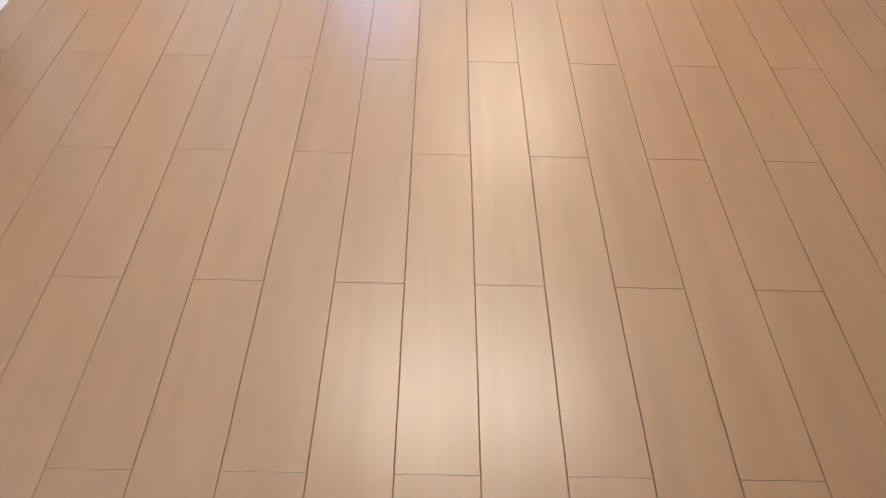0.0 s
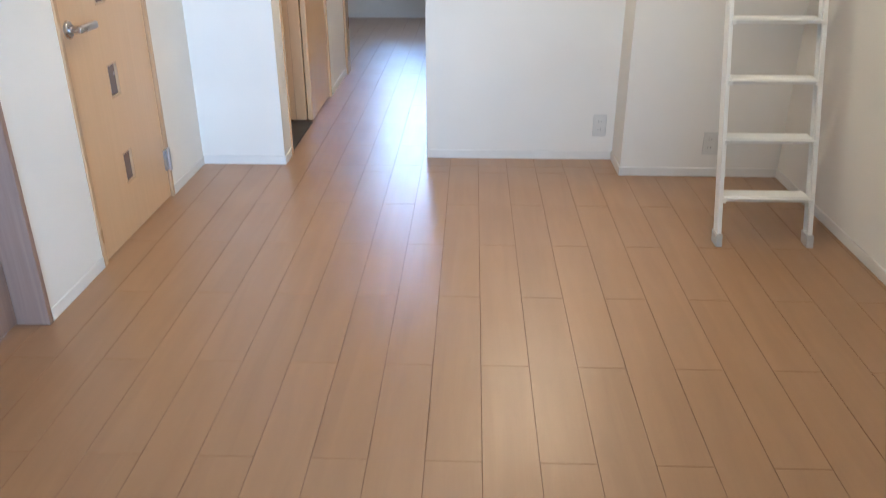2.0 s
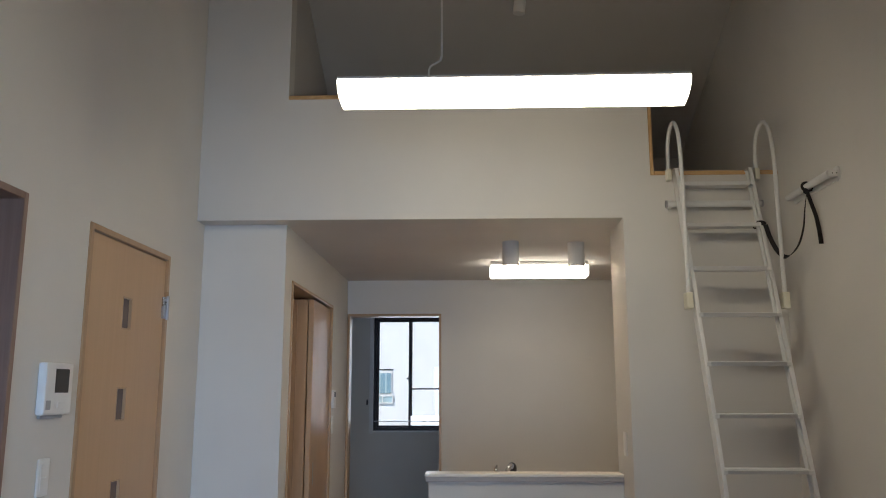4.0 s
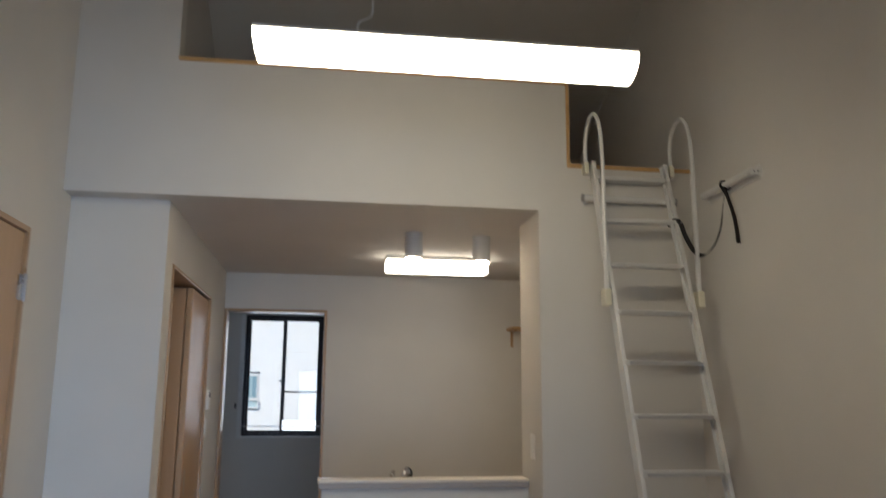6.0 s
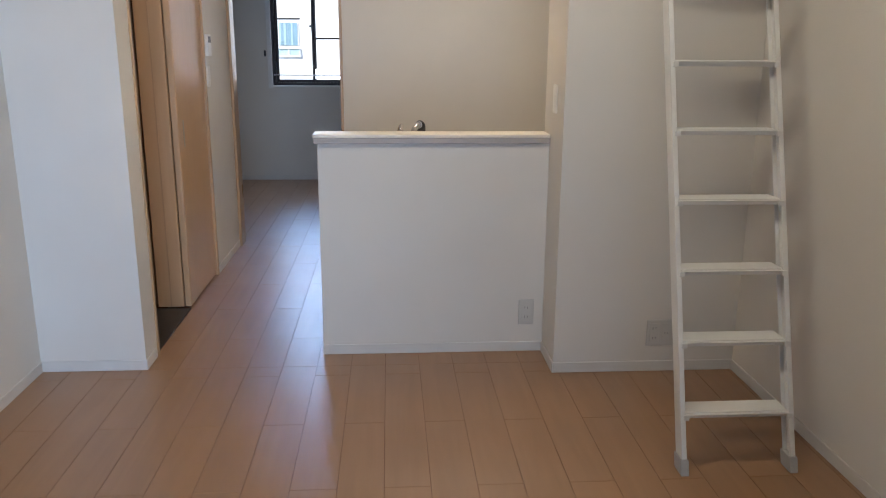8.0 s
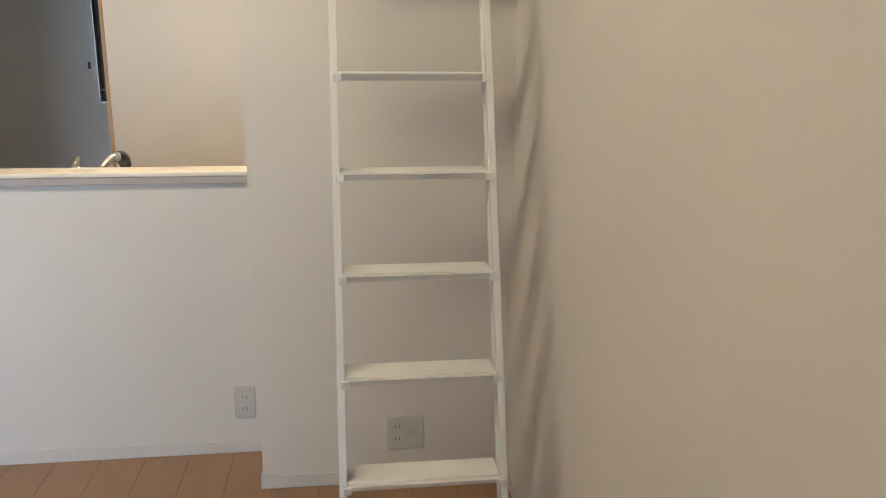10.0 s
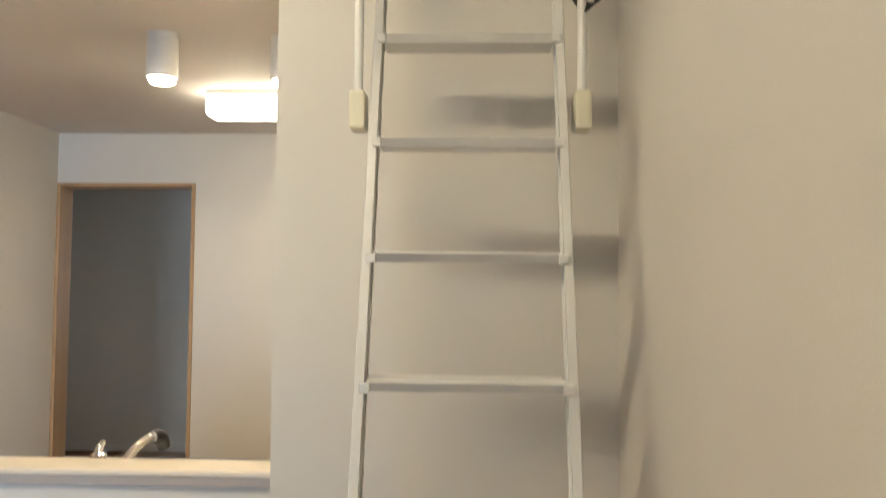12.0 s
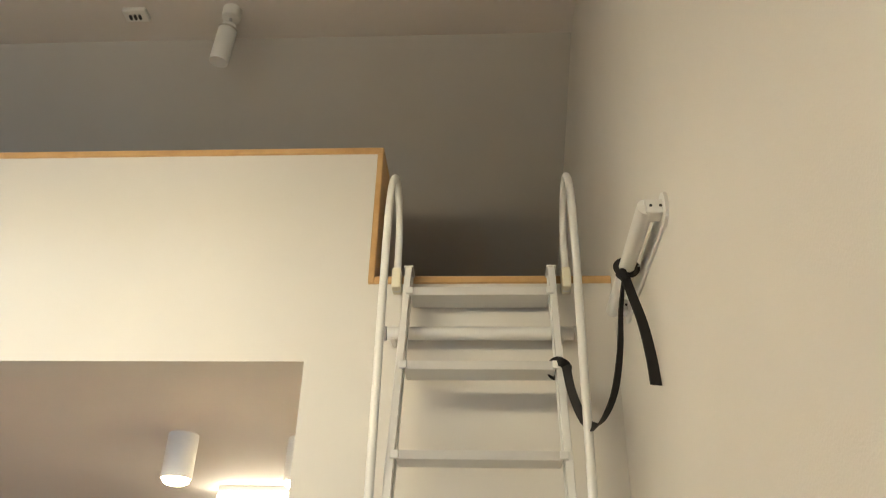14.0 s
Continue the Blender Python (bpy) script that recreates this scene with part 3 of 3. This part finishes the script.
copy_thing(first, Matrix.Translation((0.868, 0.705, SOFFIT)))


def linear_light():
    c = empty("linear_ceiling_light", (0.71, 1.45, SOFFIT), "lit white linear kitchen ceiling light", "ceiling light")
    part("base", box((0.375, 1.38, SOFFIT - 0.025), (1.045, 1.52, SOFFIT), 0.004), PLASTIC, c)
    part("diffuser", box((0.37, 1.375, SOFFIT - 0.105), (1.05, 1.525, SOFFIT - 0.025), 0.018, seg=3), KLAMP, c, "glowing white diffuser", True)


linear_light()


# ---- living room lights ----
def pendant():
    """A long lit box lamp on one cord."""
    ang = math.atan2(-0.055, 1.262)
    m = Matrix.Translation((0.377, -1.20, 2.568)) @ Matrix.Rotation(ang, 4, "Z") @ Matrix.Rotation(radians(0.9), 4, "Y")
    p = empty("pendant_lamp", (0.377, -1.20, 2.568), "long lit white pendant lamp on a thin cord", "pendant lamp")
    bm = bmesh.new()
    rings, n = [], 15
    # cross section: flat top over a half round
    prof = [(-0.071 * math.cos(math.pi * k / (n - 1)), -0.088 * math.sin(math.pi * k / (n - 1)) ** 0.8) for k in range(n)]
    for x in (-0.645, -0.634, -0.617, 0.617, 0.634, 0.645):
        end = abs(x) / 0.645
        rings.append([bm.verts.new(m @ Vector((x - math.copysign(0.013 * (-z / 0.088) ** 2 * (end > 0.97), x), y, z))) for y, z in prof])
    for a, b in zip(rings, rings[1:]):
        for k in range(len(prof)):
            bm.faces.new((a[k], a[(k + 1) % len(prof)], b[(k + 1) % len(prof)], b[k]))
    bm.faces.new(rings[0]), bm.faces.new(rings[-1][::-1])
    part("diffuser", bm, LAMP, p, "glowing white diffuser")
    part("top_plate", box((-0.645, -0.072, 0.001), (0.645, 0.072, 0.012), 0.002, m), ENAMEL, p)
    part("cord", tube(spline([(0.068, -1.19, 2.575), (0.072, -1.19, 2.64), (0.105, -1.19, 2.664), (0.117, -1.19, 2.687), (0.118, -1.19, 2.80), (0.118, -1.19, RIDGE - 0.03)], 6), 0.004, 8), PLASTIC, p, smooth=True)
    part("ceiling_rose", disc((0.118, -1.19, RIDGE), (0, 0, -1), 0.05, 0.035, 24, 0.008), PLASTIC, p, smooth=True)


pendant()


def spotlight():
    s = empty("loft_spotlight", (0.535, 0.20, RIDGE), "small white adjustable spotlight, unlit, on the high ceiling", "spotlight")
    part("mount", disc((0.535, 0.20, RIDGE), (0, 0, -1), 0.035, 0.045, 22, 0.004), ENAMEL, s, smooth=True)
    part("stem", tube([(0.535, 0.20, RIDGE - 0.044), (0.534, 0.202, RIDGE - 0.075)], 0.006, 10), STEEL, s)
    part("head", tube([(0.535, 0.20, RIDGE - 0.07), (0.534, 0.201, RIDGE - 0.078), (0.531, 0.203, RIDGE - 0.10), (0.515, 0.217, RIDGE - 0.245)], [0.014, 0.026, 0.034, 0.034], 24), ENAMEL, s, smooth=True)
    part("ring", tube([(0.5315, 0.2026, RIDGE - 0.096), (0.5305, 0.2034, RIDGE - 0.104)], 0.0352, 24), CHROME, s, smooth=True)


spotlight()

det = empty("ceiling_socket", (0.165, 0.20, RIDGE), "small white ceiling lamp socket on the high ceiling", "ceiling socket")
part("base", box((0.12, 0.17, RIDGE - 0.022), (0.21, 0.23, RIDGE), 0.004), PLASTIC, det)
for k in range(3):
    part("prong", box((0.143 + 0.018 * k, 0.19, RIDGE - 0.032), (0.151 + 0.018 * k, 0.21, RIDGE - 0.022), 0.001), DARK, det)


# ---- ladder ----
LAD_SLOPE = 0.3153


def front(z):
    return -0.82 + (z - 0.18) * LAD_SLOPE


def ladder():
    la = empty("loft_ladder", (1.46, front(0), 0), "white enamelled metal loft ladder with looped handrails", "ladder")
    tilt = Matrix(((1, 0, 0, 0), (0, 1, LAD_SLOPE, front(0)), (0, 0, 1, 0), (0, 0, 0, 1)))
    for out, xc in ((-1, 1.283), (1, 1.657)):
        # a channel, open towards the treads
        bm = bmesh.new()
        prof = [(xc + out * u, v) for u, v in ((0.009, 0.002), (0.007, 0.0), (-0.008, 0.0), (-0.009, 0.0015), (-0.009, 0.008), (0.004, 0.008),
                                               (0.004, 0.050), (-0.009, 0.050), (-0.009, 0.0565), (-0.008, 0.058), (0.007, 0.058), (0.009, 0.056))]
        low, high = ([bm.verts.new(tilt @ Vector((u, v, z))) for u, v in prof] for z in (0.03, 2.555))
        bm.faces.new(low), bm.faces.new(high[::-1])
        for k in range(len(prof)):
            bm.faces.new((low[k - 1], low[k], high[k], high[k - 1]))
        rail = part("rail", bm, ENAMEL, la)
        part("foot", box((xc - 0.0145, -0.006, 0.0), (xc + 0.0145, 0.064, 0.052), 0.006, tilt, 2), GREY_PLASTIC, rail, "grey plastic foot cap")
        part("top_cap", box((xc - 0.0125, -0.002, 2.553), (xc + 0.0125, 0.060, 2.560), 0.002, tilt), PLASTIC, rail)
    for k in range(11):
        z = 0.18 + 0.2284 * k
        tread = part("tread", boxes(((1.2925, front(z) + 0.010, z + 0.002), (1.6475, front(z) + 0.094, z + 0.018)), bevel=0.0025), ENAMEL, la)
        # the nose leans back under its upper edge
        bm = bmesh.new()
        for v in add_box(bm, (1.2945, front(z) - 0.005, z - 0.002), (1.6455, front(z) + 0.0085, z + 0.014)):
            if v.co.z < z + 0.005 and v.co.y < front(z):
                v.co.y += 0.0125
        part("tread_lip", bm, ENAMEL, tread)
        for x0, x1 in ((1.283, 1.302), (1.638, 1.657)):
            part("end_bracket", box((x0, front(z) - 0.008, z - 0.004), (x1, front(z) + 0.001, z + 0.015), 0.003, seg=2), ENAMEL, tread)
    for side, xr in ((-1, 1.283), (1, 1.657)):
        xo = xr + side * (0.033 if side < 0 else 0.039)
        line = [(xo, -0.285, 1.82), (xo, -0.283, 2.1), (xo, -0.280, 2.40), (xo, -0.272, 2.58), (xo, -0.245, 2.69), (xo, -0.200, 2.75), (xo, -0.155, 2.767), (xo, -0.105, 2.755), (xo, -0.060, 2.71),
                (xo, -0.040, 2.64), (xo, -0.040, 2.50)]
        h = part("handrail", tube(spline(line, 7), 0.0098, 14), ENAMEL, la, "bent white tube handrail", True)
        part("clamp", box((xo - 0.016, -0.305, 1.815), (xo + 0.016, -0.245, 1.892), 0.006, seg=2), CREAM, h, "cream plastic handrail clamp")
        part("upper_clamp", box((xo - 0.012, -0.062, 2.50), (xo + 0.012, -0.016, 2.56), 0.005, seg=2), CREAM, h, "cream plastic handrail clamp")
    bar = part("hanging_bar", tube([(1.235, -0.047, 2.375), (1.705, -0.047, 2.375)], 0.017, 16), ENAMEL, la, "white bar that hooks onto the wall", True)
    for x in (1.233, 1.707):
        part("bar_cap", disc((x, -0.047, 2.375), (1 if x > 1.5 else -1, 0, 0), 0.019, 0.008, 16), GREY_PLASTIC, bar)
    for x in (1.25, 1.675):
        part("bar_bracket", box((x - 0.006, -0.055, 2.356), (x + 0.006, 0.0, 2.394), 0.002), ENAMEL, bar)


ladder()


def wall_bar():
    b = empty("wall_grab_bar", (RIGHT, -0.43, 2.366), "white metal grab bar fixed to the wall by the ladder", "grab bar")
    part("bar", tube([(1.783, -0.648, 2.366), (1.783, -0.20, 2.366)], 0.0165, 18), ENAMEL, b, smooth=True)
    part("back_plate", box((RIGHT - 0.007, -0.66, 2.336), (RIGHT, -0.19, 2.386), 0.002), ENAMEL, b, "flat white plate along the wall")
    for y in (-0.635, -0.215):
        arm = part("arm", box((1.781, y - 0.017, 2.351), (RIGHT - 0.004, y + 0.017, 2.381), 0.004, seg=2), ENAMEL, b)
        part("wall_plate", disc((RIGHT - 0.006, y, 2.366), (1, 0, 0), 0.034, 0.006, 22), ENAMEL, arm)
        for dx in (-0.009, 0.009):
            part("screw", disc((1.80 + dx, y - 0.017, 2.366), (0, -1, 0), 0.003, 0.0015, 8), DARK, arm)


wall_bar()


def strap():
    s = empty("black_strap", (1.762, -0.41, 2.366), "black webbing strap tied between the bar and the ladder", "strap")
    k = Vector((1.783, -0.412, 2.366))
    loop = [k + Vector((0.0205 * math.cos(a), 0.008 * math.sin(a), 0.0205 * math.sin(a))) for a in np.linspace(0.2, 6.4, 16)]
    part("knot", ribbon(loop, 0.015, 0.003, (0, 1, 0.2), 2, 0), WEB, s)
    part("knot_lump", tube([k + Vector((-0.012, -0.012, -0.014)), k + Vector((-0.016, -0.022, -0.026)), k + Vector((-0.008, -0.024, -0.042))], [0.007, 0.013, 0.007], 10), WEB, s, smooth=True)
    part("tail", ribbon([k + Vector((-0.010, -0.022, -0.03)), (1.782, -0.440, 2.29), (1.795, -0.452, 2.22), (1.803, -0.456, 2.15), (1.806, -0.458, 2.09)], 0.024, 0.003, (0.5, -0.9, 0), 8, 10), WEB, s)
    part("sling", ribbon([k + Vector((-0.012, -0.02, -0.035)), (1.760, -0.425, 2.26), (1.752, -0.41, 2.17), (1.738, -0.37, 2.095), (1.712, -0.31, 2.056), (1.69, -0.265, 2.085), (1.674, -0.22, 2.16), (1.668, -0.185, 2.235)],
                         0.021, 0.0025, (1, -0.35, 0), 9, 75), WEB, s)
    c = Vector((1.657, front(2.245) + 0.028, 2.245))
    part("rail_loop", ribbon([c + Vector((0.0185 * math.cos(a), 0.042 * math.sin(a), 0.004 * math.sin(2 * a))) for a in np.linspace(-0.3, 6.0, 16)], 0.022, 0.003, (0, 1, 0.3), 2), WEB, s)


strap()


# ---- fittings on the walls ----
def plate(name, at, normal, w, h, label, category, rockers, thick=False, tone=PLASTIC):
    """A white cover plate with its rockers or sockets, on a wall facing normal ('x' or '-y')."""
    x, y, z = at
    e = empty(name, at, label, category)

    def slab(u0, u1, v0, v1, d0, d1, bevel=0.0015):
        if normal == "x":
            return box((x + d0, y + u0, z + v0), (x + d1, y + u1, z + v1), bevel)
        if normal == "-x":
            return box((x - d1, y + u0, z + v0), (x - d0, y + u1, z + v1), bevel)
        return box((x + u0, y - d1, z + v0), (x + u1, y - d0, z + v1), bevel)

    body = part("cover_plate", slab(-w / 2, w / 2, -h / 2, h / 2, -0.012 if thick else 0, 0.007, 0.003), tone, e)
    for u0, u1, v0, v1, what in rockers:
        if what == "slot":
            part("slot", slab(u0, u1, v0, v1, 0.0085, 0.0092, 0), DARK, e)
        elif what == "dark":
            part("display", slab(u0, u1, v0, v1, 0.007, 0.009), DARK, e)
        else:
            part(what, slab(u0, u1, v0, v1, 0.0065, 0.0088), tone, e)
    return e


def slots(u, v):
    return [(u - 0.008, u - 0.006, v - 0.005, v + 0.005, "slot"), (u + 0.005, u + 0.007, v - 0.005, v + 0.005, "slot")]


plate("wall_socket", (0.936, COUNTER_Y, 0.192), "-y", 0.072, 0.12, "white double power socket on the half wall", "socket",
      [(-0.021, 0.021, -0.044, 0.044, "insert")] + slots(0, 0.022) + slots(0, -0.022), tone=SOCKET)
plate("media_socket", (1.482, 0, 0.178), "-y", 0.122, 0.12, "white socket plate with power and aerial outlets", "socket",
      [(-0.048, -0.006, -0.044, 0.044, "insert"), (0.006, 0.048, -0.044, 0.044, "insert")] + slots(-0.027, 0.022) + slots(-0.027, -0.022) + slots(0.027, 0.0), tone=SOCKET)
plate("light_switch", (LEFT, -1.342, 1.16), "x", 0.072, 0.122, "white light switch plate below the intercom", "switch",
      [(-0.021, 0.021, -0.044, 0.0, "rocker"), (-0.021, 0.021, 0.002, 0.044, "rocker")])
plate("water_heater_control", (CORR + 0.012, 1.70, 1.378), "x", 0.09, 0.125, "white control panel with a small dark display", "control panel",
      [(-0.03, 0.03, 0.015, 0.05, "dark"), (-0.03, 0.03, -0.05, 0.005, "cover")], True)
plate("corridor_switch", (CORR, 1.69, 1.20), "x", 0.072, 0.122, "white light switch plate in the corridor", "switch",
      [(-0.021, 0.021, -0.044, -0.002, "rocker"), (-0.021, 0.021, 0.002, 0.044, "rocker")])
plate("kitchen_switch", (PILLAR, 0.165, 1.17), "-x", 0.07, 0.12, "white switch plate on the end of the wall", "switch",
      [(-0.021, 0.021, -0.044, 0.0, "rocker"), (-0.021, 0.021, 0.002, 0.044, "rocker")])


def intercom():
    e = empty("intercom", (LEFT, -1.330, 1.450), "white wall intercom with a small black screen", "intercom")
    body = part("body", box((LEFT, -1.420, 1.362), (LEFT + 0.03, -1.240, 1.535), 0.008, seg=2), PLASTIC, e)
    part("bracket", box((LEFT, -1.405, 1.350), (LEFT + 0.012, -1.260, 1.362), 0.002), GREY_PLASTIC, e)
    part("screen", box((LEFT + 0.0295, -1.360, 1.435), (LEFT + 0.0312, -1.270, 1.515), 0.0008), DARK, body, "black screen")
    part("speaker", box((LEFT + 0.0295, -1.410, 1.380), (LEFT + 0.0308, -1.380, 1.410), 0.0006), GREY_PLASTIC, body)
    part("button", box((LEFT + 0.0295, -1.340, 1.380), (LEFT + 0.033, -1.290, 1.405), 0.002), PLASTIC, body)


intercom()

# ---- floor ----
floor = structure("floor", boxes(((-2.44, BACK - T, -0.06), (RIGHT + T, FAR + T, -0.002))), UNDER, "light brown wood-look plank flooring with dark joints")


def floor_strips():
    """Strips of one width, their ends staggered by half a length from row to row."""
    cache = {}

    def piece(x0, x1, y0, y1):
        key = (round(x1 - x0, 4), round(y1 - y0, 4))
        if key not in cache:
            w, l = key
            bm = box((-w / 2 + 0.0009, -l / 2 + 0.0004, -0.004), (w / 2 - 0.0009, l / 2 - 0.0004, 0.0), 0.0008)
            me = bpy.data.meshes.new("plank")
            bm.to_mesh(me)
            bm.free()
            me.materials.append(PLANK)
            cache[key] = me
        ob = new("plank", cache[key])
        ob.parent = floor
        ob.location = ((x0 + x1) / 2, (y0 + y1) / 2, 0)

    areas = ((LEFT - T, RIGHT, BACK, 0.12), (CORR - T, PILLAR, 0.12, KIT), (-1.6, 0.3, KIT, FAR))
    for ax0, ax1, ay0, ay1 in areas:
        k = math.floor((ax0 - LX) / LW)
        while LX + k * LW < ax1 - 0.004:
            x0, x1 = max(ax0, LX + k * LW), min(ax1, LX + (k + 1) * LW)
            start = LY + (0 if k % 2 else LL / 2)
            n = math.floor((ay0 - start) / LL)
            while start + n * LL < ay1 - 0.004:
                y0, y1 = max(ay0, start + n * LL), min(ay1, start + (n + 1) * LL)
                if x1 - x0 > 0.004 and y1 - y0 > 0.004:
                    piece(x0, x1, y0, y1)
                n += 1
            k += 1


floor_strips()
